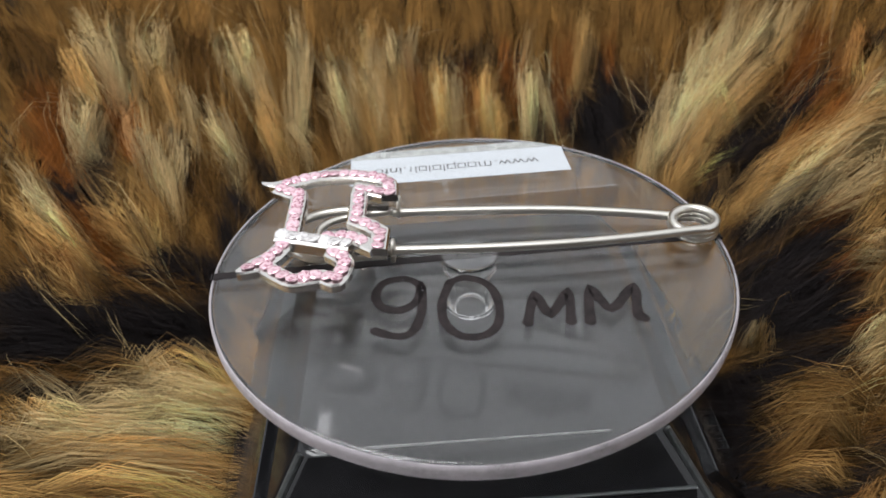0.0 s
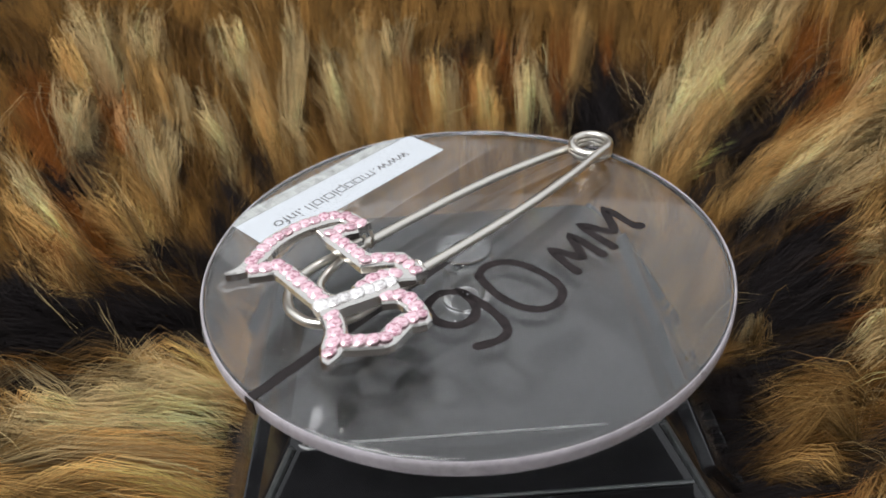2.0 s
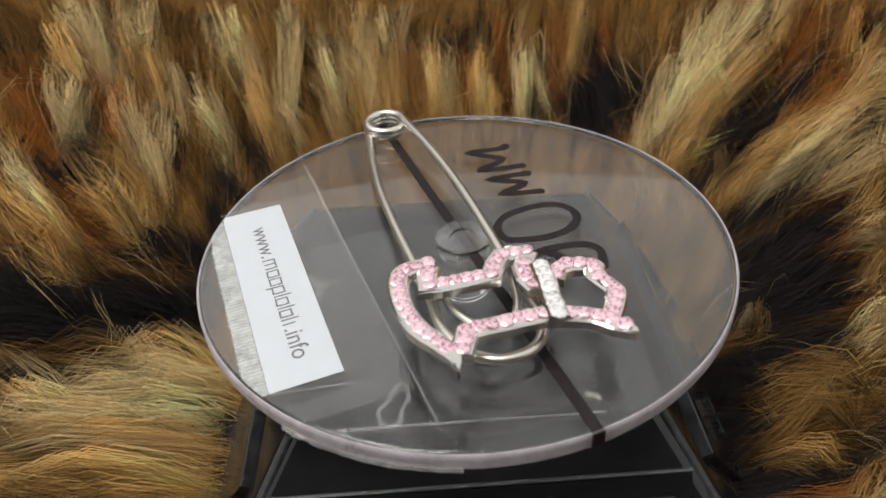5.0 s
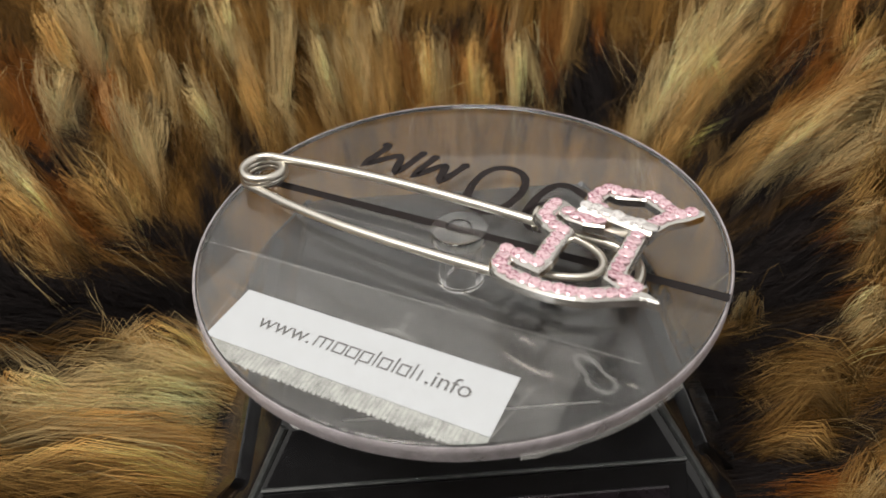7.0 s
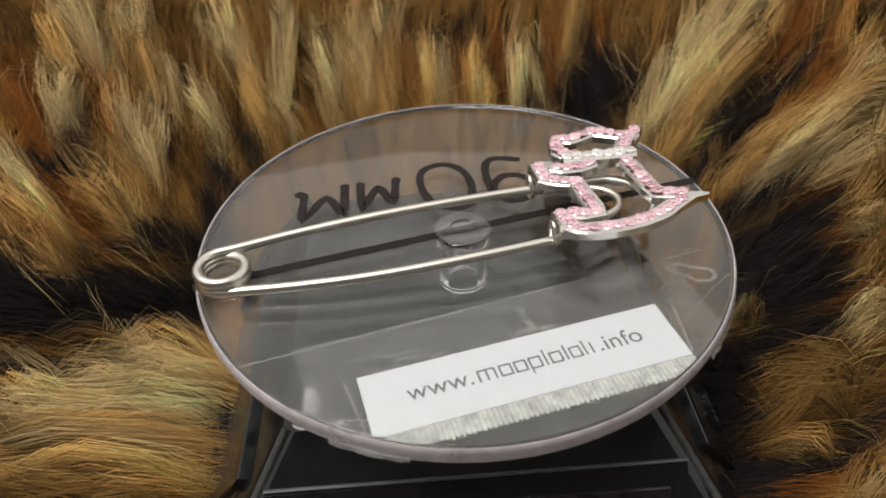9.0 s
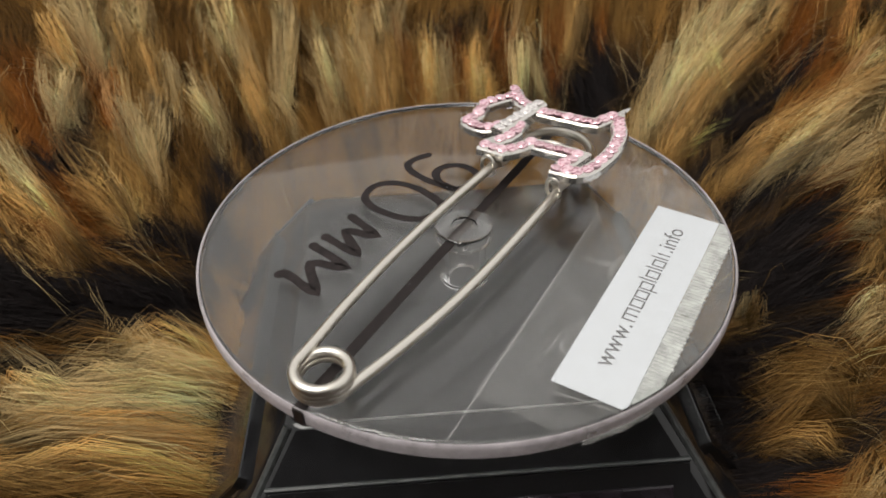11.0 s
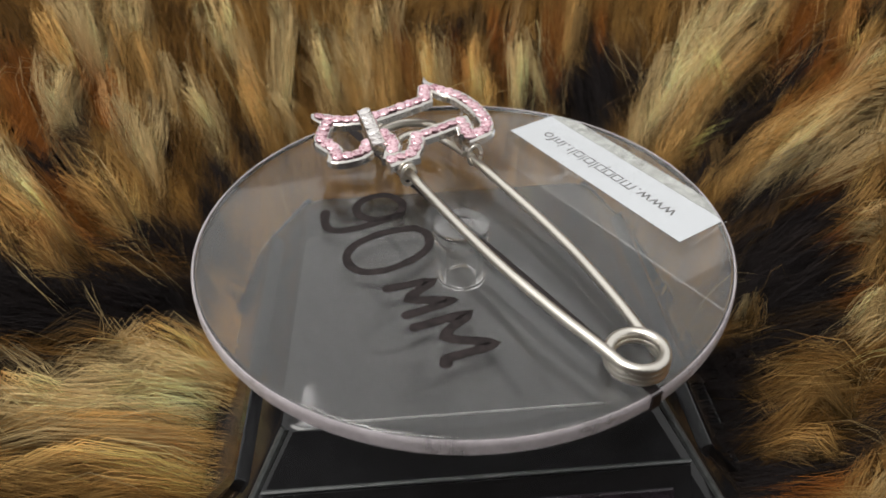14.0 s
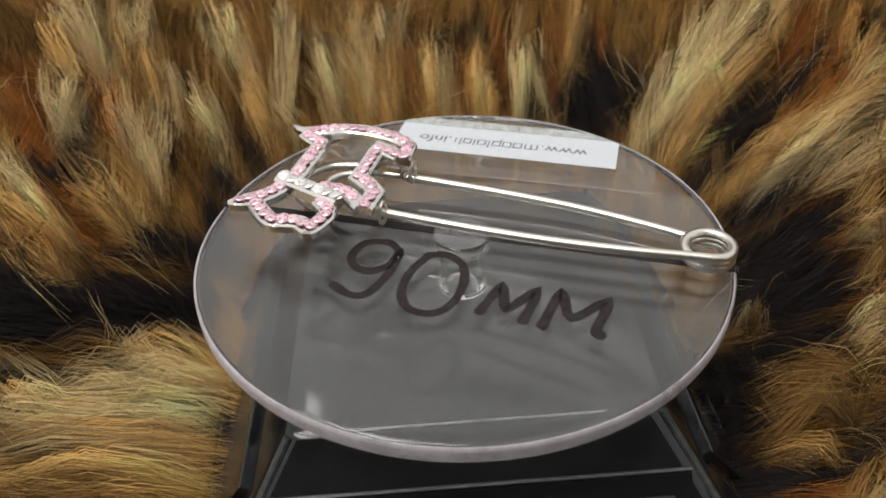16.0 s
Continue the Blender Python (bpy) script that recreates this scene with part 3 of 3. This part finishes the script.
plate = on_disc(part("plate", lathe([(0, 0), (R - 0.0012, 0), (R - 0.0009, -0.00003), (R - 0.0006, -0.0003), (R - 0.0006, -TH + 0.0003), (R - 0.0009, -TH), (0, -TH)], 160),
                     M_ACRYLIC, None, "clear acrylic, faintly scratched", True))
rim = on_disc(part("rim", lathe([(R - 0.00055, -0.0002), (R - 0.0003, -0.0001), (R - 0.00005, -0.0004), (R, -0.001), (R, -TH + 0.0008), (R - 0.0002, -TH + 0.0002),
                                 (R - 0.00055, -TH + 0.0002), (R - 0.00055, -0.0002)], 160), M_EDGE, None, "milky, slightly pink edge", True))
rim.visible_shadow = False
hub = on_disc(part("hub", lathe([(0.0032, -TH - 0.0001), (0.0056, -TH - 0.0001), (0.0059, -TH - 0.0005), (0.0058, -0.0043), (0.0050, -0.0047), (0.0050, -0.0136), (0.0053, -0.0139), (0.0053, -0.0143), (0.0032, -0.0143), (0.0032, -TH - 0.0001)], 40),
                   M_HUB, None, "clear plastic hub under the disc", True))
hub.visible_shadow = False
cap = on_disc(part("hub_cap", lathe([(0, 0.00032), (0.0024, 0.00032), (0.0026, 0.00060), (0.0030, 0.00064), (0.0050, 0.00062), (0.0056, 0.00060), (0.0059, 0.00040), (0.0059, 0.00016), (0, 0.00016)], 48), M_CAP, None, "clear round head of the hub", True))
cap.visible_shadow = False


def marker(name, pts, width, z, closed_dot=False):
    """A hand-drawn stroke: a thin flat ribbon with rounded ends and slightly uneven width."""
    line = [Vector((p[0], p[1], 0)) for p in pts]
    line = smooth_line(line, 5)
    bm = bmesh.new()
    bar(bm, [(p.x, p.y) for p in line], [width * (0.9 + 0.2 * noise.noise(p * 400)) for p in line], lambda x, y: z, 0.00003, 0.00001)
    for p in (line[0], line[-1]):
        bmesh.ops.create_cone(bm, cap_ends=True, segments=12, radius1=width * 0.52, radius2=width * 0.52, depth=0.00003, matrix=Matrix.Translation((p.x, p.y, z - 0.00002)))
    return on_disc(part(name, bm, M_MARKER))


def build_writing():
    w = 0.0020
    marker("marker_digit", mm((-10.0, -9.3), (-13.0, -7.2), (-17.3, -8.5), (-18.5, -12.8), (-16.6, -16.2), (-13.0, -16.8), (-10.2, -13.9), (-9.7, -9.3), (-9.2, -15.6), (-9.9, -21.2), (-11.5, -23.9), (-14.1, -24.2), (-17.6, -22.8)), w, 0.00008)
    marker("marker_digit", mm((-4.1, -9.2), (-5.4, -14.9), (-4.8, -20.5), (-2.2, -24.1), (1.4, -24.7), (4.4, -22.8), (5.6, -18.5), (5.0, -12.8), (2.9, -8.9), (-1.0, -7.3), (-3.9, -8.6)), w, 0.00008)
    marker("marker_letter", mm((10.7, -21.0), (12.6, -13.4), (15.1, -18.8), (19.0, -12.4), (18.7, -20.9)), w * 1.1, 0.00008)
    marker("marker_letter", mm((22.2, -21.0), (23.5, -11.7), (26.6, -17.6), (31.9, -11.1), (31.3, -19.0), (32.2, -20.3)), w * 1.1, 0.00008)
    # black strip across the disc, folded down over its edge
    bm = box(bmesh.new(), 0, 0, 0, 2 * R - 0.0006, 0.0021, 0.00008)
    for sx in (-1, 1):
        box(bm, sx * (R + 0.00015), 0, -0.0016, 0.0003, 0.0021, 0.0032)
    on_disc(part("strip", bm, M_STRIP, None, "thin black strip across the disc"), pose(0.0, 0.0002, 0.00006, 0, 0, 5.9))


build_writing()


def text_mesh(body, size):
    cu = bpy.data.curves.new("letters", "FONT")
    cu.body, cu.size, cu.extrude = body, size, 0.00001
    ob = bpy.data.objects.new("letters", cu)
    scene.collection.objects.link(ob)
    bpy.context.view_layer.update()
    me = bpy.data.meshes.new_from_object(ob.evaluated_get(bpy.context.evaluated_depsgraph_get()))
    bpy.data.objects.remove(ob)
    bpy.data.curves.remove(cu)
    return me


def sheet(m, x0, x1, y0, y1, thick, jag=0.0):
    """A thin sheet in the frame m, trimmed to the round of the disc."""
    bm = bmesh.new()
    c = m.inverted() @ Vector((0, 0, 0))
    rows = []
    n = 60
    for k in range(n + 1):
        x = x0 + (x1 - x0) * k / n
        half = math.sqrt(max(0.0, (R - 0.0008) ** 2 - (x - c.x) ** 2))
        lo, hi = max(y0, c.y - half), min(y1, c.y + half)
        if hi - lo > 0.0003:
            lo += jag * (k % 2)
            rows.append([bm.verts.new((x, y, z)) for y, z in ((lo, 0), (hi, 0), (hi, thick), (lo, thick))])
    for a, b in zip(rows, rows[1:]):
        for k in range(4):
            bm.faces.new((a[k], a[(k + 1) % 4], b[(k + 1) % 4], b[k]))
    bm.faces.new(rows[0])
    bm.faces.new(rows[-1][::-1])
    return bm


def build_label():
    # local frame: x along the print, y up towards the middle of the disc
    m = pose(-0.0024, 0.0385, 0.00012, 0, 0, 185.8)
    w, h = 0.0545, 0.0127
    label = on_disc(part("label", sheet(m, -w / 2, w / 2, -h / 2, h / 2, 0.00006), M_PAPER, None, "white paper label with grey print"), m)
    em = 0.00477
    x = -w / 2 + 0.0070
    y = -0.0010

    def word(s, x):
        me = text_mesh(s, em * 1.0)
        co = np.zeros(len(me.vertices) * 3)
        me.vertices.foreach_get("co", co)
        co = co.reshape(-1, 3)
        width = co[:, 0].max() - co[:, 0].min()
        me.materials.append(M_INK)
        ob = new("print", me)
        ob.parent = label
        ob.location = (x - co[:, 0].min(), y, 0.00009)
        return x + width

    x = word("www.", x) + 0.0005
    # the shop's name as plain shapes: (boxes, advance, low, high) in ems; no boxes: a single bar
    for boxes, adv, lo, hi in ((2, 0.83, 0, 0.52), (1, 0.55, 0, 0.52), (1, 0.55, 0, 0.52), (1, 0.55, -0.2, 0.52), (0, 0.22, 0, 0.72), (1, 0.55, 0, 0.52), (0, 0.22, 0, 0.7), (1, 0.5, 0, 0.52), (0, 0.22, 0, 0.7), (0, 0.3, 0, 0.52)):
        bm = bmesh.new()
        t = 0.07 * em
        if not boxes:
            box(bm, x + adv * em / 2, y + (lo + hi) / 2 * em, 0.00009, t, (hi - lo) * em, 0.00002)
        for k in range(boxes + 1 if boxes else 0):
            low = lo if k == 0 else 0
            box(bm, x + adv * em * (0.14 + 0.72 * k / boxes), y + (low + hi) / 2 * em, 0.00009, t, (hi - low) * em, 0.00002)
        if boxes:
            box(bm, x + adv * em / 2, y + (hi - 0.035) * em, 0.000095, adv * 0.72 * em, t, 0.00002)
            if boxes == 1:
                box(bm, x + adv * em / 2, y + 0.035 * em, 0.000095, adv * 0.72 * em, t, 0.00002)
        part("print_bar", bm, M_INK, label)
        x += adv * em
    word(".info", x + 0.0006)
    # serrated end of the tape beside the label, a row of fine ribs
    bm = bmesh.new()
    n = 58
    for k in range(n):
        px = -w / 2 + 0.004 + (w - 0.006) * k / (n - 1)
        q = m @ Vector((px, 0, 0))
        far = min(0.0038, math.sqrt(max(0, (R - 0.001) ** 2 - q.x ** 2)) - q.y - h / 2 - 0.0004)
        if far > 0.0006:
            box(bm, px, -h / 2 - far / 2, 0, (w - 0.006) / (n - 1) * (0.62 if k % 2 else 0.55), far * (1.0 if k % 2 else 0.9), 0.0002)
    tagged(on_disc(part("serrated_strip", bm, M_SERRATED, None, "serrated grey edge of clear tape"), m), kind="stuff")
    bm = sheet(m, -w / 2, w / 2, -h / 2 - 0.0034, -h / 2 - 0.0001, 0.00005)
    on_disc(part("tape_end", bm, M_TAPE_END, None, "grey end of clear tape"), m)
    # clear tape over the label and its visible cut edges
    mt = pose(-0.0018, 0.0345, 0.00024, 0, 0, 185.8)
    on_disc(part("tape", sheet(mt, -0.036, 0.036, -0.02, 0.0118, 0.00004), M_TAPE, None, "clear adhesive tape"), mt)
    for cx, cy, ln, a in ((0.0, 0.0228, 0.090, 7.0), (0.0260, 0.0420, 0.0120, 103.0), (-0.0311, 0.0355, 0.0125, 83.0)):
        bm = box(bmesh.new(), 0, 0, 0, ln, 0.00022, 0.00005)
        on_disc(part("tape_edge", bm, M_TAPE_EDGE), pose(cx, cy, 0.00026, 0, 0, a))

    # smear of dried glue, and tape that stands a little over the edge of the disc
    for pts, wide in ((mm((-41.5, 25.9), (-39.0, 25.5), (-37.7, 23.7), (-35.4, 22.2), (-35.0, 20.7), (-37.9, 20.5), (-39.9, 22.0), (-42.3, 22.9), (-42.9, 24.7), (-41.5, 25.9)), 0.0008), (mm((-5.0, 25.4), (-5.3, 27.0), (-5.6, 28.6), (-5.9, 30.2)), 0.0014), (mm((-1.8, 31.9), (-4.2, 30.9), (-6.0, 30.6), (-8.0, 30.7), (-10.4, 31.2)), 0.0011), (mm((22.4, 29.9), (19.5, 31.6), (15.2, 31.0), (12.6, 33.0), (9.7, 32.4)), 0.0004), (mm((19.2, 34.1), (17.6, 32.4), (15.1, 32.6), (13.9, 30.7)), 0.0005)):
        bm = bmesh.new()
        line = smooth_line([Vector((x, y, 0)) for x, y in pts], 5)
        bar(bm, [(p.x, p.y) for p in line], [wide * (1 + 0.5 * noise.noise(p * 300)) for p in line], lambda x, y: 0.00028, 0.00004, 0.00001)
        on_disc(part("glue_mark", bm, M_GLUE, None, "dried glue smear"))
    # specks of dust
    bm = bmesh.new()
    rng = random.Random(11)
    for _ in range(70):
        r, a, s = R * 0.96 * math.sqrt(rng.random()), rng.uniform(0, 6.28), rng.uniform(0.00004, 0.00010)
        box(bm, r * math.cos(a), r * math.sin(a), 0.0001, s * rng.uniform(1, 2.5), s, s)
    tagged(on_disc(part("dust", bm, M_PAPER, None, "pale dust specks")), kind="stuff")
    for a0, a1 in ((54.8, 69.1), (130.2, 163.2)):
        bm = bmesh.new()
        rows = []
        for k in range(25):
            a = radians(a0 + (a1 - a0) * k / 24)
            out = R + 0.0005 + 0.0004 * noise.noise(Vector((k * 0.9, a0, 0)))
            rows.append([bm.verts.new((r * math.cos(a), r * math.sin(a), z)) for r, z in ((R + 0.00005, -TH + 0.0012), (out, -TH + 0.0002), (out - 0.0001, -TH), (R + 0.00005, -TH + 0.0009))])
        for p, q in zip(rows, rows[1:]):
            for k in range(4):
                bm.faces.new((p[k], p[(k + 1) % 4], q[(k + 1) % 4], q[k]))
        on_disc(part("tape_flap", bm, M_TAPE_EDGE, None, "uneven tape end over the rim"))


build_label()


# ---------------------------------------------------------------- brooch
def dog_top(x, y):
    return 0.00768 - 0.0630 * x + 0.0450 * y


def build_brooch():
    brooch = tagged(new("safety_pin_brooch"), "large nickel safety pin with a pink rhinestone terrier outline", "brooch")
    wr = 0.00097

    # two arms that run into a coil of two and a half turns
    cx, cy, cr, high, low = 0.0470, 0.0063, 0.0044, 0.0042, 0.0014
    for pts, start, end in ((mm((-17, 12.3), (-5, 12.95), (8, 13.45), (21, 13.4), (34, 12.4), (43, 11.2), (47.0, 10.7)), 0.0035, low), (mm((-17, -3.4), (-5, -3.25), (8, -2.8), (21, -1.85), (34, -0.25), (43, 1.3), (47.0, 1.9)), 0.0049, high)):
        line = smooth_line([(x, y, start + (end - start) * (x + 0.017) / 0.064) for x, y in pts], 6)
        part("arm", tube(bmesh.new(), line, wr, 12), M_STEEL, brooch, smooth=True)
    pts = [Vector((cx + cr * math.cos(a), cy + cr * math.sin(a), low + (high - low) * k / 79)) for k, a in ((k, math.radians(90 - k * 900 / 79)) for k in range(80))]
    part("coil", tube(bmesh.new(), pts, wr, 12), M_STEEL, brooch, smooth=True)
    bow = mm((-17, 12.0), (-23.4, 12.5), (-28, 12.6), (-32.5, 11.6), (-36.0, 9.6), (-38.2, 6.4), (-38.7, 3.3), (-37.8, -0.4), (-35.2, -3.0), (-31.0, -4.6), (-24.6, -4.2), (-17, -4.0))
    part("bow", tube(bmesh.new(), smooth_line([(x, y, 0.0041) for x, y in bow], 5), wr, 12), M_STEEL, brooch, smooth=True)
    bow2 = mm((-18, 10.8), (-25, 9.6), (-30.5, 7.0), (-32.0, 3.4), (-30.2, 0.0), (-25, -2.2), (-18, -2.6))
    part("bow", tube(bmesh.new(), smooth_line([(x, y, 0.0047) for x, y in bow2], 5), wr * 0.8, 10), M_STEEL, brooch, smooth=True)
    # small rings that hold the charm to the arms
    for x, y in mm((-15.6, 12.1), (-15.6, -4.0)):
        pts = [Vector((x + 0.0001 * math.sin(a), y + 0.0016 * math.cos(a), 0.0052 + 0.0024 * math.sin(a))) for a in (2 * math.pi * k / 24 for k in range(24))]
        part("ring", tube(bmesh.new(), pts, 0.00042, 8), M_STEEL, brooch, smooth=True)
    # clasp plates under the paws
    for x, y in mm((-20.5, 11.5), (-20.5, -4.2)):
        bm = box(bmesh.new(), x, y, 0.0060, 0.0058, 0.0026, 0.0020, None, 0.0004)
        part("clasp", bm, M_PLATE, brooch, smooth=True)

    # the charm: flat bars that draw a terrier, set with stones
    strokes = {
        "haunch": (mm((-44.4, 14.3), (-41.4, 13.7), (-37.2, 15.3), (-33.8, 17.3), (-29.4, 18.4), (-24.6, 18.5), (-20.0, 17.6), (-17.8, 15.9), (-17.3, 13.1), (-17.2, 10.8)), 0.0037),
        "belly": (mm((-18.3, 11.8), (-21.1, 12.8), (-23.3, 13.2), (-23.6, 11.3), (-23.3, 6.4), (-23.2, 2.0), (-20.1, 0.2), (-18.1, -1.6), (-18.1, -4.3), (-18.1, -7.5)), 0.0039),
        "chest": (mm((-18.6, -6.7), (-20.8, -5.3), (-22.5, -4.0), (-25.5, -3.5), (-28.9, -4.3)), 0.0037),
        "back": (mm((-40.8, 12.8), (-38.4, 11.5), (-36.1, 10.4), (-35.7, 8.0), (-35.5, 2.6), (-35.2, -3.7)), 0.0039),
        "head": (mm((-36.0, -5.7), (-36.7, -8.0), (-37.9, -10.4), (-39.9, -12.5), (-41.6, -14.0), (-43.3, -15.1)), 0.0039),
        "face": (mm((-38.8, -12.6), (-36.9, -14.2), (-34.0, -16.2), (-32.3, -16.7), (-29.7, -15.9), (-27.5, -15.4), (-25.4, -16.4), (-24.6, -15.5), (-24.1, -13.6), (-23.9, -11.7), (-24.6, -9.7), (-27.1, -7.9)), 0.0037),
    }
    bm = bmesh.new()
    for i, (name, (pts, w)) in enumerate(strokes.items()):
        pts = [(-0.0172 + (x + 0.0172) * 1.03, y) for x, y in pts]
        if name in ("haunch", "head", "face"):
            pts = [(p.x, p.y) for p in smooth_line([Vector((x, y, 0)) for x, y in pts], 3)]
        strokes[name] = (pts, w)
        widths = [w] * len(pts)
        if name == "haunch":
            widths[:7] = [0.0005, 0.0010, 0.0016, 0.0022, 0.0028, 0.0032, 0.0035]
        if name == "head":
            widths[-5:] = [0.0035, 0.0030, 0.0025, 0.0018, 0.0011]
        bar(bm, pts, widths, lambda x, y, i=i: dog_top(x, y) - 0.00005 * i, 0.0018, 0.00035)
    charm = part("terrier_charm", bm, M_PLATE, brooch, "nickel terrier outline with raised edges")
    bm = bmesh.new()
    bar(bm, mm((-23.4, -6.9), (-28.3, -6.2), (-32.9, -5.3), (-38.3, -4.5)), [0.0038] * 4, lambda x, y: dog_top(x, y) + 0.0007, 0.0027, 0.0005)
    collar = part("collar", bm, M_PLATE, brooch, "raised collar band with clear stones")

    # one cut stone: girdle, crown and flat table
    bm = bmesh.new()
    rows = []
    for r, z, turn in ((0.00136, -0.0003, 0), (0.00142, 0.00002, 0), (0.00104, 0.00024, 0.5), (0.00056, 0.00030, 0)):
        rows.append([Vector((r * math.cos(2 * math.pi * (k + turn) / 8), r * math.sin(2 * math.pi * (k + turn) / 8), z)) for k in range(8)])

    def facet(*corners):
        bm.faces.new([bm.verts.new(c) for c in corners])

    for a, b in zip(rows, rows[1:]):
        for k in range(8):
            facet(a[k], a[(k + 1) % 8], b[k])
            facet(a[(k + 1) % 8], b[(k + 1) % 8], b[k])
    for k in range(0, 8, 2):
        facet(Vector((0, 0, 0.00027)), rows[-1][k], rows[-1][(k + 1) % 8], rows[-1][(k + 2) % 8])
    stone_pink = bpy.data.meshes.new("stone")
    bm.to_mesh(stone_pink)
    stone_clear = stone_pink.copy()
    bm.free()
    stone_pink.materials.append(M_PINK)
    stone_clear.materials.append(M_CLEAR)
    rng = random.Random(4)
    placed = []

    def stones(pts, mesh, parent, lift, gap, scale=1.0):
        pts = [Vector(p) for p in pts]
        total = sum((b - a).length for a, b in zip(pts, pts[1:]))
        count = max(2, round(total / gap))
        for k in range(count):
            s = total * (k + 0.5) / count
            for a, b in zip(pts, pts[1:]):
                if s <= (b - a).length:
                    break
                s -= (b - a).length
            p = a + (b - a).normalized() * min(s, (b - a).length)
            if any((p - o).length < 0.00165 for o in placed):
                continue
            placed.append(p)
            ob = new("rhinestone", mesh)
            ob.parent = parent
            ob.matrix_basis = pose(p.x, p.y, dog_top(p.x, p.y) + lift, rng.uniform(-12, 12), rng.uniform(-12, 12), rng.uniform(0, 45)) @ Matrix.Scale(scale * rng.uniform(0.94, 1.06), 4)

    stones(mm((-23.4, -6.9), (-28.3, -6.2), (-32.9, -5.3), (-38.3, -4.5)), stone_clear, collar, 0.0008, 0.0023, 1.05)
    for name in strokes:
        stones(strokes[name][0][4:] if name == "haunch" else strokes[name][0][:-2] if name == "head" else strokes[name][0], stone_pink, charm, 0.0001, 0.0022)
    return brooch


brooch = build_brooch()


# ---------------------------------------------------------------- movement
def motions():
    """The disc and what lies on it turn evenly about the upright axis."""
    turns = [(k * 0.5, pose(0, 0, 0, 0, 0, 21.2635 * k * 0.5)) for k in range(33)]
    walk(disc, turns)
    walk(brooch, turns)


motions()
